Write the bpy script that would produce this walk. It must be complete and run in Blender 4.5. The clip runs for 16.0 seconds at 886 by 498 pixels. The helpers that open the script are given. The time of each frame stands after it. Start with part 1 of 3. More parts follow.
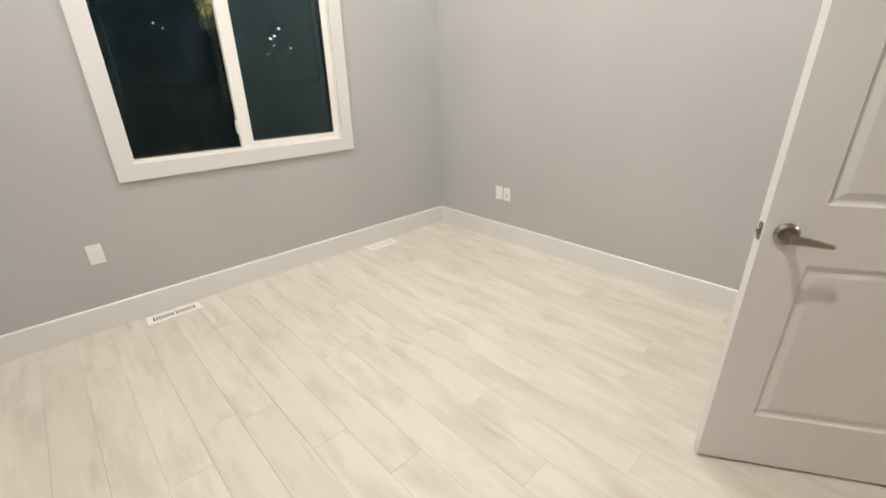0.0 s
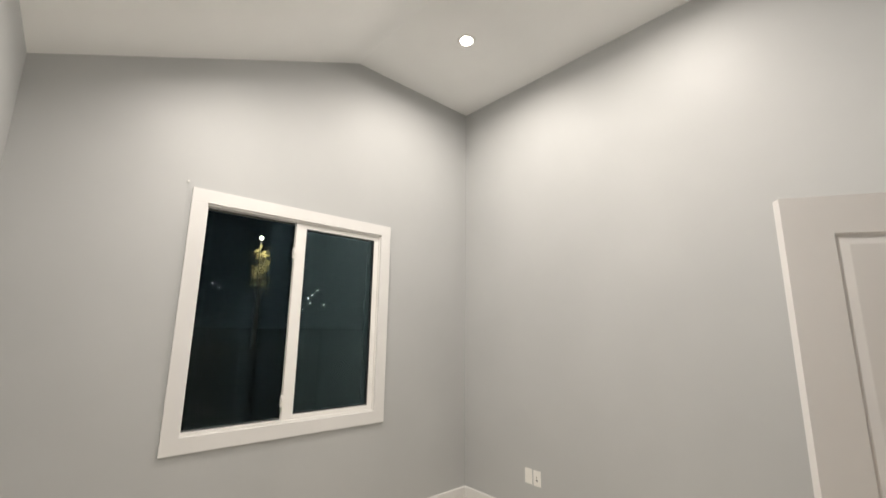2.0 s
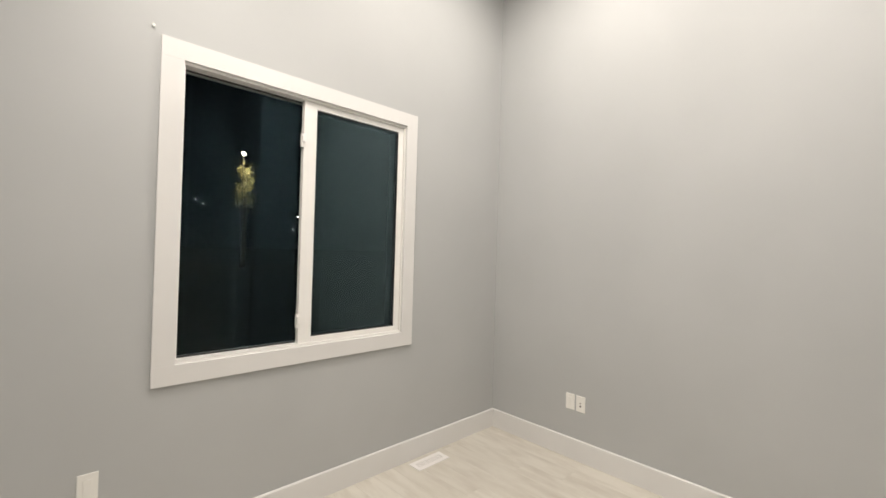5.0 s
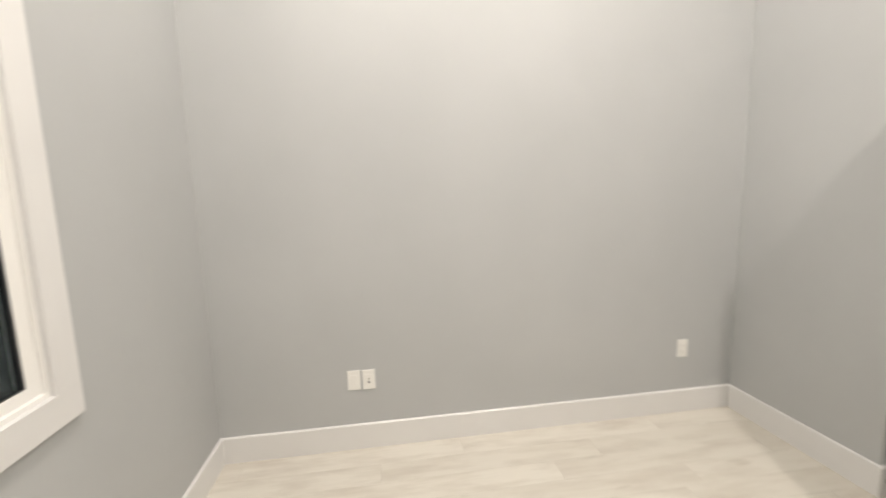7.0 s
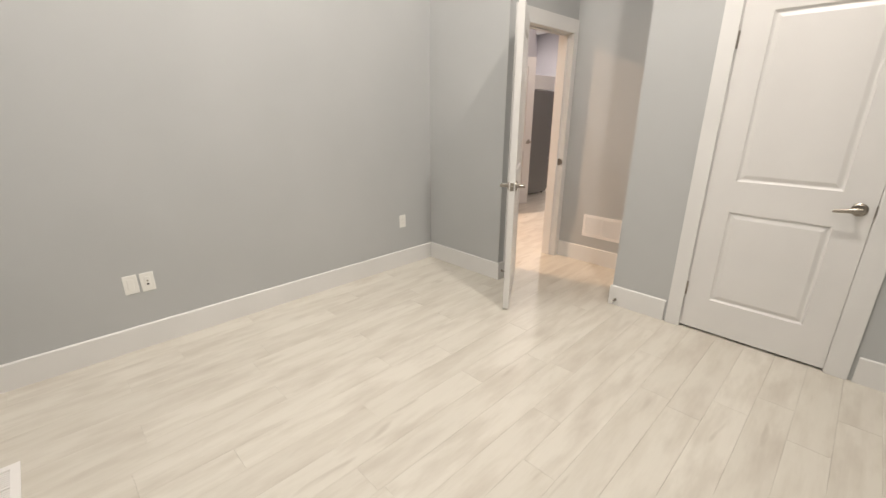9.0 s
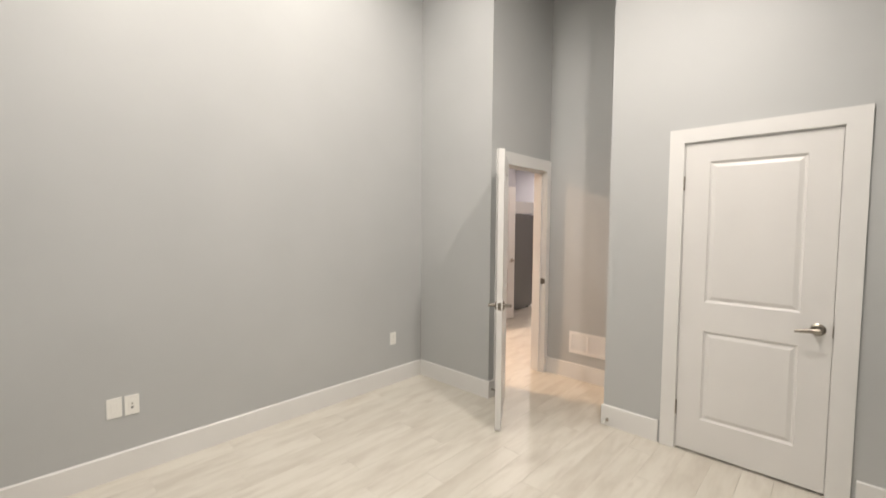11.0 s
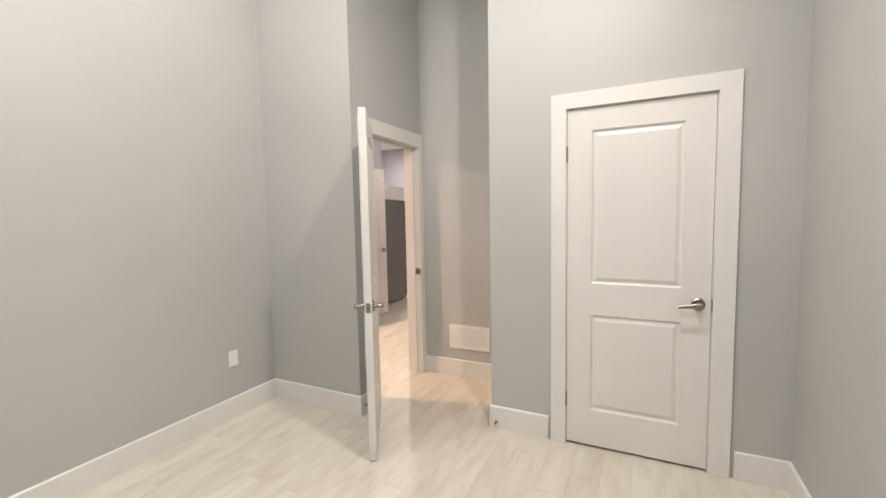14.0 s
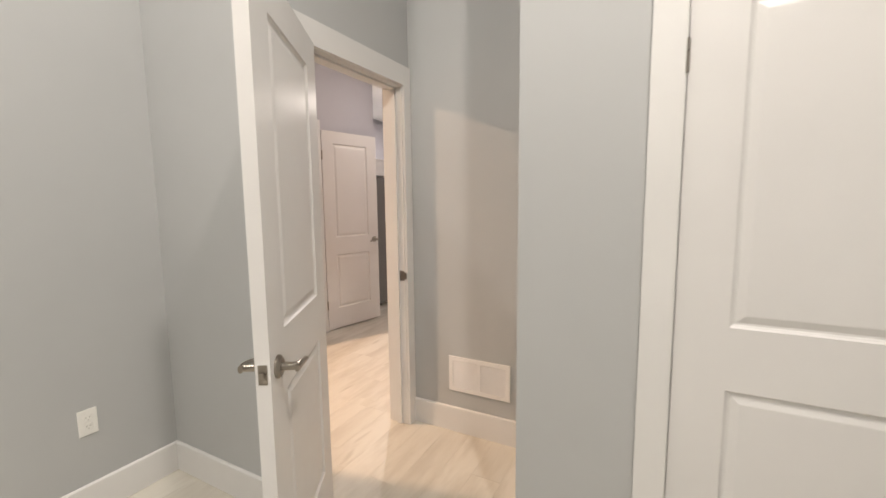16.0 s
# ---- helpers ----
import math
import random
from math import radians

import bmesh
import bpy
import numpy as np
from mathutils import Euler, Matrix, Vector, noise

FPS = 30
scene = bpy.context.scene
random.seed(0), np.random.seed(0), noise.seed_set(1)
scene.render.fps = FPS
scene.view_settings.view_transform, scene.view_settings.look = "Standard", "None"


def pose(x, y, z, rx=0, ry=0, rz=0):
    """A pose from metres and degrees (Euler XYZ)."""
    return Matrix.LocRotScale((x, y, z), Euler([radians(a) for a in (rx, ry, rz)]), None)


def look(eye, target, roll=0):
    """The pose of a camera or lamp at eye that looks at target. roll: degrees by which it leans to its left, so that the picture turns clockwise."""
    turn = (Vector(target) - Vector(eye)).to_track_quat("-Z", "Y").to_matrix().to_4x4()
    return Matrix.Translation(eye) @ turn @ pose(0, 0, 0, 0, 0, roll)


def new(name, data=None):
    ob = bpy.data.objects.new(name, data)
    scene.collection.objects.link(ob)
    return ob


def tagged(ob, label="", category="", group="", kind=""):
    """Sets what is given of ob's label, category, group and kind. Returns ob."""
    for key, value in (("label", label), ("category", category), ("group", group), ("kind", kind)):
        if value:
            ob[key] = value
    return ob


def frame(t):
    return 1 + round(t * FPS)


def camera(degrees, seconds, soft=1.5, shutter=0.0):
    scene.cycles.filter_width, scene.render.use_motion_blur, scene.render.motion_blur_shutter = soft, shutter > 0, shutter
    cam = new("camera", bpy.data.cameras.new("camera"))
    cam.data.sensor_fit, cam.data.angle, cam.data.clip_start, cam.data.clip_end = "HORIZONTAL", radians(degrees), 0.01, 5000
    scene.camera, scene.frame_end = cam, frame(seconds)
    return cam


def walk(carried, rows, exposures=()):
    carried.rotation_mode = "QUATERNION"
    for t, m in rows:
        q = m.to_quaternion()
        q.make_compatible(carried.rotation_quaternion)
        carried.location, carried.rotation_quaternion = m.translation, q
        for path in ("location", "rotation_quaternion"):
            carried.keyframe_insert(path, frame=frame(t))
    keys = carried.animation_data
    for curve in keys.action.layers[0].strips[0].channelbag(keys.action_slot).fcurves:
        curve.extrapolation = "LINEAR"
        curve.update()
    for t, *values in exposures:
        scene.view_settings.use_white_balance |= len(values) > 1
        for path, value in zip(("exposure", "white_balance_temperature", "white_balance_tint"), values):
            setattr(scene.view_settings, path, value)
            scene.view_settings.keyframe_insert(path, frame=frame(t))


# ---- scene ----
cam = camera(93.9, 16.0, soft=1.5, shutter=0.35)
PATH = [
    (0, (-2.784, 0.241, 1.373), (-1.515, 1.579, 0.6), -1.1),
    (0.5, (-2.9, 0.192, 1.438), (-1.595, 1.615, 0.92), -0.4),
    (1, (-2.967, 0.205, 1.505), (-1.623, 1.67, 1.285), 0.1),
    (1.5, (-3.001, 0.205, 1.544), (-1.655, 1.68, 1.657), 0.5),
    (2, (-3.016, 0.178, 1.596), (-1.706, 1.641, 1.976), 0.8),
    (2.5, (-3.038, 0.173, 1.631), (-1.763, 1.605, 2.201), 0.9),
    (3, (-3.033, 0.173, 1.651), (-1.8, 1.595, 2.327), 1.0),
    (3.5, (-3.034, 0.199, 1.642), (-1.792, 1.659, 2.212), 0.6),
    (3.7, (-3.026, 0.233, 1.622), (-1.768, 1.719, 2.08), 0.5),
    (5.8, (-2.609, 1.524, 1.449), (-1.076, 2.797, 1.278), -1.6),
    (6, (-2.514, 1.693, 1.436), (-0.877, 2.828, 1.262), -1.8),
    (6.5, (-2.35, 2.02, 1.457), (-0.423, 2.511, 1.25), -1.5),
    (7, (-2.306, 2.254, 1.475), (-0.346, 1.961, 1.202), -1.6),
    (7.5, (-2.498, 2.403, 1.428), (-0.749, 1.514, 1.038), -1.3),
    (8, (-2.713, 2.539, 1.41), (-1.219, 1.329, 0.859), -1.2),
    (10.3, (-2.973, 2.819, 1.412), (-1.673, 1.442, 0.769), -0.2),
    (10.5, (-2.978, 2.829, 1.435), (-1.644, 1.416, 0.962), 0.1),
    (11, (-2.995, 2.842, 1.487), (-1.62, 1.393, 1.381), 0.5),
    (11.5, (-2.997, 2.845, 1.517), (-1.622, 1.399, 1.654), 0.8),
    (12, (-2.979, 2.829, 1.525), (-1.614, 1.37, 1.621), 0.6),
    (12.5, (-2.922, 2.784, 1.48), (-1.602, 1.282, 1.441), 0.1),
    (13, (-2.865, 2.732, 1.452), (-1.666, 1.136, 1.332), -0.5),
    (13.5, (-2.781, 2.575, 1.425), (-1.746, 0.871, 1.264), -1.0),
    (14, (-2.679, 2.333, 1.431), (-1.804, 0.541, 1.276), -1.1),
    (14.5, (-2.548, 2.098, 1.409), (-1.775, 0.259, 1.272), -0.9),
    (15, (-2.406, 1.824, 1.416), (-1.639, -0.015, 1.253), -0.8),
    (15.5, (-2.338, 1.477, 1.403), (-1.494, -0.328, 1.234), -0.6),
    (16, (-2.213, 1.155, 1.384), (-1.28, -0.6, 1.159), -0.6),
]
walk(cam, [(t, look(eye, target, roll)) for t, eye, target, roll in PATH],
     exposures=[(0.0, 0.12), (1.0, 0.06), (2.0, -0.13), (3.5, -0.14), (5.8, 0.08), (6.5, 0.21), (7.0, 0.20), (7.5, 0.17), (8.1, 0.09), (10.5, 0.03), (11.5, 0.02), (12.5, 0.03), (14.5, 0.09), (16.0, 0.02)])

# ---- world and lamps ----
world = bpy.data.worlds.new("night")
world.use_nodes = True
scene.world = world
wn = world.node_tree.nodes
wn["Background"].inputs[0].default_value = (0.010, 0.016, 0.022, 1)
wn["Background"].inputs[1].default_value = 0.015

ROOM_WARM = (1.0, 0.915, 0.835)
HALL_WARM = (1.0, 0.65, 0.41)
KITCHEN_WHITE = (1.0, 0.88, 0.81)
HALL_W, KITCHEN_W, FOYER_W = 14.0, 74.0, 148.0


def disc_lamp(name, m, watts, size, colour, spread=168):
    d = bpy.data.lights.new(name, "AREA")
    d.shape, d.size, d.energy, d.color, d.spread = "DISK", size, watts, colour, radians(spread)
    ob = new(name, d)
    ob.matrix_world = m
    return ob


# ---- plan ----
N, E, W, T = 3.19, 0.0, -3.37, 0.12          # north face, east face, west face, wall thickness
ZC, RIDGE, K = 3.935, -1.367, 0.449            # flat ceiling, where the slope begins, its fall
DX, S2, CX, CY = -0.855, -0.985, -1.765, -0.25  # door wall, alcove end, closet corner, closet front
TOP = 4.12
BB_H, BB_T = 0.152, 0.014
HX, HS, HZ = 0.95, -3.02, 3.0                 # hall's far wall, its end, hall ceiling


def ceil_z(x):
    return ZC - K * max(0.0, RIDGE - x)


LAMPS = [(-2.555, 2.29, 24.0), (-0.87, 2.32, 26.5), (-0.80, 1.0, 20.0), (-2.555, 0.822, 33.0)]   # x, y, watts


# ---- materials ----
def nodes(name):
    m = bpy.data.materials.new(name)
    m.use_nodes = True
    return m, m.node_tree.nodes, m.node_tree.links, m.node_tree.nodes["Principled BSDF"]


def mix(n, l, fac, a, b, blend="MIX"):
    x = n.new("ShaderNodeMix")
    x.data_type, x.blend_type = "RGBA", blend
    for key, v in ((0, fac), (6, a), (7, b)):
        if isinstance(v, (int, float)):
            x.inputs[key].default_value = v
        elif isinstance(v, tuple):
            x.inputs[key].default_value = (*v, 1)
        else:
            l.new(v, x.inputs[key])
    return x.outputs[2]


def noise_tex(n, l, scale, detail=4, rough=0.55, coord=None):
    t = n.new("ShaderNodeTexNoise")
    t.inputs["Scale"].default_value, t.inputs["Detail"].default_value, t.inputs["Roughness"].default_value = scale, detail, rough
    if coord is not None:
        l.new(coord, t.inputs["Vector"])
    return t.outputs["Fac"]


def ramp(n, l, v, a, b):
    r = n.new("ShaderNodeMapRange")
    r.inputs["From Min"].default_value, r.inputs["From Max"].default_value = a, b
    l.new(v, r.inputs["Value"])
    return r.outputs["Result"]


def bump(n, l, v, bsdf, strength, dist):
    b = n.new("ShaderNodeBump")
    b.inputs["Strength"].default_value, b.inputs["Distance"].default_value = strength, dist
    l.new(v, b.inputs["Height"])
    l.new(b.outputs["Normal"], bsdf.inputs["Normal"])


def paint(name, colour, rough, vary=0.03, relief=0.15, fine=700.0, stain=1.3):
    """Rolled paint: fine orange peel, slow uneven tone."""
    m, n, l, p = nodes(name)
    co = n.new("ShaderNodeTexCoord").outputs["Object"]
    slow = noise_tex(n, l, stain, 3, 0.5, co)
    dark = tuple(c * (1 - 2 * vary) for c in colour)
    light = tuple(min(1, c * (1 + vary)) for c in colour)
    l.new(mix(n, l, ramp(n, l, slow, 0.3, 0.7), dark, light), p.inputs["Base Color"])
    r = noise_tex(n, l, 18, 4, 0.6, co)
    rr = n.new("ShaderNodeMapRange")
    rr.inputs["To Min"].default_value, rr.inputs["To Max"].default_value = rough - 0.06, rough + 0.06
    l.new(r, rr.inputs["Value"])
    l.new(rr.outputs["Result"], p.inputs["Roughness"])
    bump(n, l, noise_tex(n, l, fine, 2, 0.5, co), p, relief, 0.0006)
    return m


def metal(name, colour, rough):
    m, n, l, p = nodes(name)
    p.inputs["Metallic"].default_value = 1
    co = n.new("ShaderNodeTexCoord").outputs["Object"]
    mp = n.new("ShaderNodeMapping")
    mp.inputs["Scale"].default_value = (40, 900, 900)
    l.new(co, mp.inputs["Vector"])
    s = noise_tex(n, l, 1.0, 3, 0.5, mp.outputs["Vector"])
    l.new(mix(n, l, s, tuple(c * 0.8 for c in colour), colour), p.inputs["Base Color"])
    p.inputs["Roughness"].default_value = rough
    return m


def plain(name, colour, rough, metallic=0.0, vary=0.06):
    m, n, l, p = nodes(name)
    co = n.new("ShaderNodeTexCoord").outputs["Object"]
    s = noise_tex(n, l, 30, 4, 0.6, co)
    l.new(mix(n, l, s, tuple(c * (1 - vary) for c in colour), tuple(min(1, c * (1 + vary)) for c in colour)), p.inputs["Base Color"])
    p.inputs["Roughness"].default_value, p.inputs["Metallic"].default_value = rough, metallic
    return m


def emit(name, colour, strength):
    m, n, l, p = nodes(name)
    p.inputs["Base Color"].default_value = (*colour, 1)
    p.inputs["Emission Color"].default_value = (*colour, 1)
    p.inputs["Emission Strength"].default_value = strength
    return m


def plank_material():
    """Whitewashed vinyl oak: pale cream, long grey-beige streaks along the board, few knots, fine grain."""
    m, n, l, p = nodes("pale_oak_plank")
    tc = n.new("ShaderNodeTexCoord")
    geo = n.new("ShaderNodeObjectInfo")
    shift = n.new("ShaderNodeVectorMath")
    shift.operation = "SCALE"
    l.new(geo.outputs["Random"], shift.inputs["Scale"])
    shift.inputs[0].default_value = (37.0, 91.0, 13.0)
    add = n.new("ShaderNodeVectorMath")
    l.new(tc.outputs["Object"], add.inputs[0])
    l.new(shift.outputs["Vector"], add.inputs[1])

    def stretched(sx, sy):
        mp = n.new("ShaderNodeMapping")
        mp.inputs["Scale"].default_value = (sx, sy, 1)
        l.new(add.outputs["Vector"], mp.inputs["Vector"])
        return mp.outputs["Vector"]

    streak = ramp(n, l, noise_tex(n, l, 1.0, 5, 0.6, stretched(15, 2.2)), 0.46, 0.74)
    cloud = ramp(n, l, noise_tex(n, l, 1.0, 4, 0.55, stretched(9, 2.2)), 0.48, 0.74)
    grain = noise_tex(n, l, 1.0, 4, 0.7, stretched(150, 5))
    knot = ramp(n, l, noise_tex(n, l, 1.0, 2, 0.4, stretched(16, 2.6)), 0.70, 0.82)
    base = mix(n, l, geo.outputs["Random"], (0.595, 0.564, 0.496), (0.640, 0.609, 0.540))
    c = mix(n, l, streak, base, (0.535, 0.498, 0.428))
    c = mix(n, l, cloud, c, (0.495, 0.455, 0.392))
    c = mix(n, l, knot, c, (0.43, 0.39, 0.33))
    fine = n.new("ShaderNodeMapRange")
    fine.inputs["To Min"].default_value, fine.inputs["To Max"].default_value = 0.955, 1.03
    l.new(grain, fine.inputs["Value"])
    hsv = n.new("ShaderNodeHueSaturation")
    l.new(fine.outputs["Result"], hsv.inputs["Value"])
    l.new(c, hsv.inputs["Color"])
    l.new(hsv.outputs["Color"], p.inputs["Base Color"])
    rr = n.new("ShaderNodeMapRange")
    rr.inputs["To Min"].default_value, rr.inputs["To Max"].default_value = 0.34, 0.52
    l.new(noise_tex(n, l, 1.0, 3, 0.6, stretched(20, 4)), rr.inputs["Value"])
    l.new(rr.outputs["Result"], p.inputs["Roughness"])
    bump(n, l, grain, p, 0.25, 0.0006)
    return m


def glass_material(name, ior, tint):
    m, n, l, p = nodes(name)
    p.inputs["Base Color"].default_value = (0.95, 0.98, 0.97, 1)
    p.inputs["Transmission Weight"].default_value = 1
    p.inputs["Roughness"].default_value = 0.0
    p.inputs["IOR"].default_value = ior
    p.inputs["Specular Tint"].default_value = (*tint, 1)
    return m


M_WALL = paint("grey_wall_paint", (0.450, 0.459, 0.456), 0.55, 0.02, 0.12)
M_HALLWALL = paint("hall_wall_paint", (0.46, 0.455, 0.485), 0.55, 0.02, 0.12)
M_CEIL = paint("white_ceiling_paint", (0.89, 0.89, 0.88), 0.85, 0.02, 0.35, 260.0)
M_TRIM = paint("white_trim_paint", (0.705, 0.698, 0.682), 0.33, 0.015, 0.06, 300.0, 3.0)
M_DOOR = paint("white_door_paint", (0.70, 0.688, 0.672), 0.38, 0.015, 0.10, 420.0, 3.0)
M_PLATE = plain("white_plastic", (0.80, 0.79, 0.75), 0.35, 0, 0.02)
M_VINYL = plain("white_vinyl", (0.80, 0.79, 0.76), 0.30, 0, 0.02)
M_GRILLE = plain("white_enamel", (0.78, 0.76, 0.74), 0.4, 0, 0.03)
M_NICKEL = metal("satin_nickel", (0.38, 0.345, 0.30), 0.30)
M_DARK = plain("dark_gap", (0.03, 0.03, 0.03), 0.7)
M_DUCT_SHADE = plain("duct_shade", (0.09, 0.088, 0.085), 0.6)
M_RUBBER = plain("black_gasket", (0.02, 0.022, 0.024), 0.5)
M_PLANK = plank_material()
M_SUB = plain("grey_underlay", (0.22, 0.20, 0.17), 0.9)
M_SLOT = plain("grey_slot", (0.42, 0.40, 0.37), 0.6)
M_SHUT = plain("shut_damper", (0.58, 0.56, 0.53), 0.5)
M_GLASS = glass_material("window_glass", 1.47, (0.50, 0.75, 0.85))
M_GLASS_FIXED = glass_material("coated_window_glass", 1.45, (0.40, 0.64, 0.78))
M_LENS = emit("lamp_lens", (1.0, 0.93, 0.84), 60.0)
M_HLENS = emit("hall_lamp_lens", (1.0, 0.78, 0.58), 30.0)
M_FRIDGE = plain("dark_grey_steel", (0.16, 0.152, 0.142), 0.42, 0.1, 0.08)
M_BLACK = plain("black_glass", (0.012, 0.012, 0.013), 0.15)
M_COUNTER = plain("pale_counter_stone", (0.62, 0.60, 0.58), 0.25, 0, 0.15)


# ---- mesh helpers ----
def box(bm, x0, x1, y0, y1, z0, z1, bev=0.0):
    x0, x1, y0, y1, z0, z1 = min(x0, x1), max(x0, x1), min(y0, y1), max(y0, y1), min(z0, z1), max(z0, z1)
    g = bmesh.ops.create_cube(bm, size=1, matrix=Matrix.LocRotScale(((x0 + x1) / 2, (y0 + y1) / 2, (z0 + z1) / 2), None, (x1 - x0, y1 - y0, z1 - z0)))
    if bev:
        edges = list({e for v in g["verts"] for e in v.link_edges})
        bmesh.ops.bevel(bm, geom=edges, offset=bev, segments=2, affect="EDGES", profile=0.5)


def cyl(bm, a, b, r0, r1=None, seg=20):
    a, b = Vector(a), Vector(b)
    turn = (b - a).to_track_quat("Z", "Y").to_matrix().to_4x4()
    bmesh.ops.create_cone(bm, cap_ends=True, segments=seg, radius1=r0, radius2=r0 if r1 is None else r1, depth=(b - a).length,
                          matrix=Matrix.Translation((a + b) / 2) @ turn)


def mesh_of(name, bm, material, smooth=False):
    bmesh.ops.recalc_face_normals(bm, faces=bm.faces)
    me = bpy.data.meshes.new(name)
    bm.to_mesh(me)
    bm.free()
    me.materials.append(material)
    if smooth:
        for f in me.polygons:
            f.use_smooth = True
        me.set_sharp_from_angle(angle=radians(35))
    return me


def part(name, bm, material, parent=None, label="", smooth=False):
    ob = new(name, mesh_of(name, bm, material, smooth))
    ob.parent = parent
    if label:
        tagged(ob, label)
    return ob


def boxes(*rows, bev=0.0):
    bm = bmesh.new()
    for r in rows:
        box(bm, *r, bev=bev)
    return bm


def thing(name, label, category, kind="", group="", at=None):
    ob = new(name)
    if at is not None:
        ob.matrix_world = at
    return tagged(ob, label, category, group, kind)


def setting(name, bm, material, label, category, smooth=False):
    return tagged(part(name, bm, material, None, "", smooth), label, category, "", "structure")


# ---- walls ----
def pierced_wall(along, a0, a1, o0, o1, oz0, oz1, d0, d1, z0, z1):
    """One closed wall slab with a rectangular opening from face to face; along: 'x' or 'y'. oz0 at or below z0 makes a doorway."""
    bm = bmesh.new()
    us, vs = (a0, o0, o1, a1), ((z0, oz0, oz1, z1) if oz0 > z0 else (z0, oz1, z1))
    hole = (1, 1) if oz0 > z0 else (1, 0)
    verts = {}

    def at(i, j, k):
        if (i, j, k) not in verts:
            d = (d0, d1)[k]
            verts[i, j, k] = bm.verts.new((us[i], d, vs[j]) if along == "x" else (d, us[i], vs[j]))
        return verts[i, j, k]

    solid = {(i, j) for i in range(3) for j in range(len(vs) - 1)} - {hole}
    for i, j in solid:
        ring = ((i, j), (i + 1, j), (i + 1, j + 1), (i, j + 1))
        for k in (0, 1):
            bm.faces.new([at(p, q, k) for p, q in ring])
        for (p, q), near in zip(zip(ring, ring[1:] + ring[:1]), ((i, j - 1), (i + 1, j), (i, j + 1), (i - 1, j))):
            if near not in solid:
                bm.faces.new((at(*p, 0), at(*q, 0), at(*q, 1), at(*p, 1)))
    return bm


setting("wall_east", boxes((E, E + T, -T, N + T, -0.1, TOP)), M_WALL, "tall plain grey painted bedroom wall", "wall")
WX0, WX1, WZ0, WZ1 = -2.42, -1.058, 0.938, 2.392   # window opening
setting("wall_north", pierced_wall("x", W - T, E, WX0, WX1, WZ0, WZ1, N, N + T + 0.04, -0.1, TOP),
        M_WALL, "grey painted gable wall around the window", "wall")
setting("wall_west", boxes((W - T, W, CY - 0.9, N, -0.1, TOP)), M_WALL, "plain grey painted wall under the sloping ceiling", "wall")
setting("wall_south", boxes((DX, E, -T, 0, -0.1, TOP)), M_WALL, "short grey painted wall beside the doorway", "wall")
OY0, OY1, OZ = -0.928, -0.145, 2.062                   # rough opening of the bedroom doorway
setting("wall_doorway", pierced_wall("y", S2, -T, OY0, OY1, -1.0, OZ, DX, DX + T, -0.1, TOP),
        M_WALL, "grey painted alcove wall pierced by the bedroom doorway", "wall")
setting("wall_alcove", boxes((CX, DX + T, S2 - T, S2, -0.1, TOP)), M_WALL, "grey painted end wall of the alcove", "wall")
QX0, QX1 = -3.027, -2.235                             # rough opening of the closet
setting("wall_closet_side", boxes((CX - T, CX, S2 - T, CY - T, -0.1, TOP)), M_WALL, "grey painted closet side wall in the alcove", "wall")
setting("wall_closet", pierced_wall("x", W, CX, QX0, QX1, -1.0, OZ, CY - T, CY, -0.1, TOP),
        M_WALL, "grey painted closet wall around a closed door", "wall")
setting("wall_closet_back", boxes((W, CX - T, -1.1, -0.98, -0.1, TOP)), M_WALL, "plain grey closet back wall", "wall")

bm = bmesh.new()
prof = [(W, ceil_z(W)), (RIDGE, ZC), (E, ZC), (E, TOP), (W, TOP)]
y0, y1 = S2, N
a = [bm.verts.new((x, y0, z)) for x, z in prof]
b = [bm.verts.new((x, y1, z)) for x, z in prof]
for i in range(5):
    j = (i + 1) % 5
    bm.faces.new((a[i], a[j], b[j], b[i]))
bm.faces.new(a), bm.faces.new(b)
setting("ceiling", bm, M_CEIL, "white ceiling, flat then sloping down to one side", "ceiling")

# hall and kitchen shell
HD0, HD1, HN = -2.032, -1.262, -1.15                  # hall door opening, the wall's north end
KX, KY, FN, FE = 2.83, -5.9, 2.2, 3.0                  # kitchen's far faces, foyer's north and east faces
HW = HZ + 0.1
setting("wall_hall_north", boxes((DX + T, E + T, -T - 0.016, -T - 0.002, -0.1, HW), (E + T + 0.002, E + T + 0.016, -T - 0.016, FN, -0.1, HW)),
        M_HALLWALL, "grey painted hall side of the bedroom wall", "wall")
setting("wall_hall_east", pierced_wall("y", HS, HN, HD0, HD1, -1.0, OZ + 0.096, HX, HX + T, -0.1, HW),
        M_HALLWALL, "grey painted hall wall with a white door", "wall")
setting("wall_foyer", boxes((HX + T, FE, HN - T, HN, -0.1, HW), (FE, FE + T, HN - T, FN, -0.1, HW), (E + T + 0.016, FE + T, FN, FN + T, -0.1, HW)),
        M_HALLWALL, "plain grey foyer walls", "wall")
setting("wall_hall_west", boxes((DX, DX + T, KY, S2 - T, -0.1, HW)), M_HALLWALL, "grey painted hall wall", "wall")
setting("wall_kitchen_north", boxes((HX + T, KX, HS, HS + T, -0.1, HW)), M_HALLWALL, "grey painted kitchen wall behind the refrigerator", "wall")
setting("wall_kitchen_east", boxes((KX, KX + T, KY, HS + T, -0.1, HW)), M_HALLWALL, "grey painted far kitchen wall", "wall")
setting("wall_kitchen_south", boxes((DX, KX + T, KY - T, KY, -0.1, HW)), M_HALLWALL, "grey painted kitchen wall behind the counter", "wall")
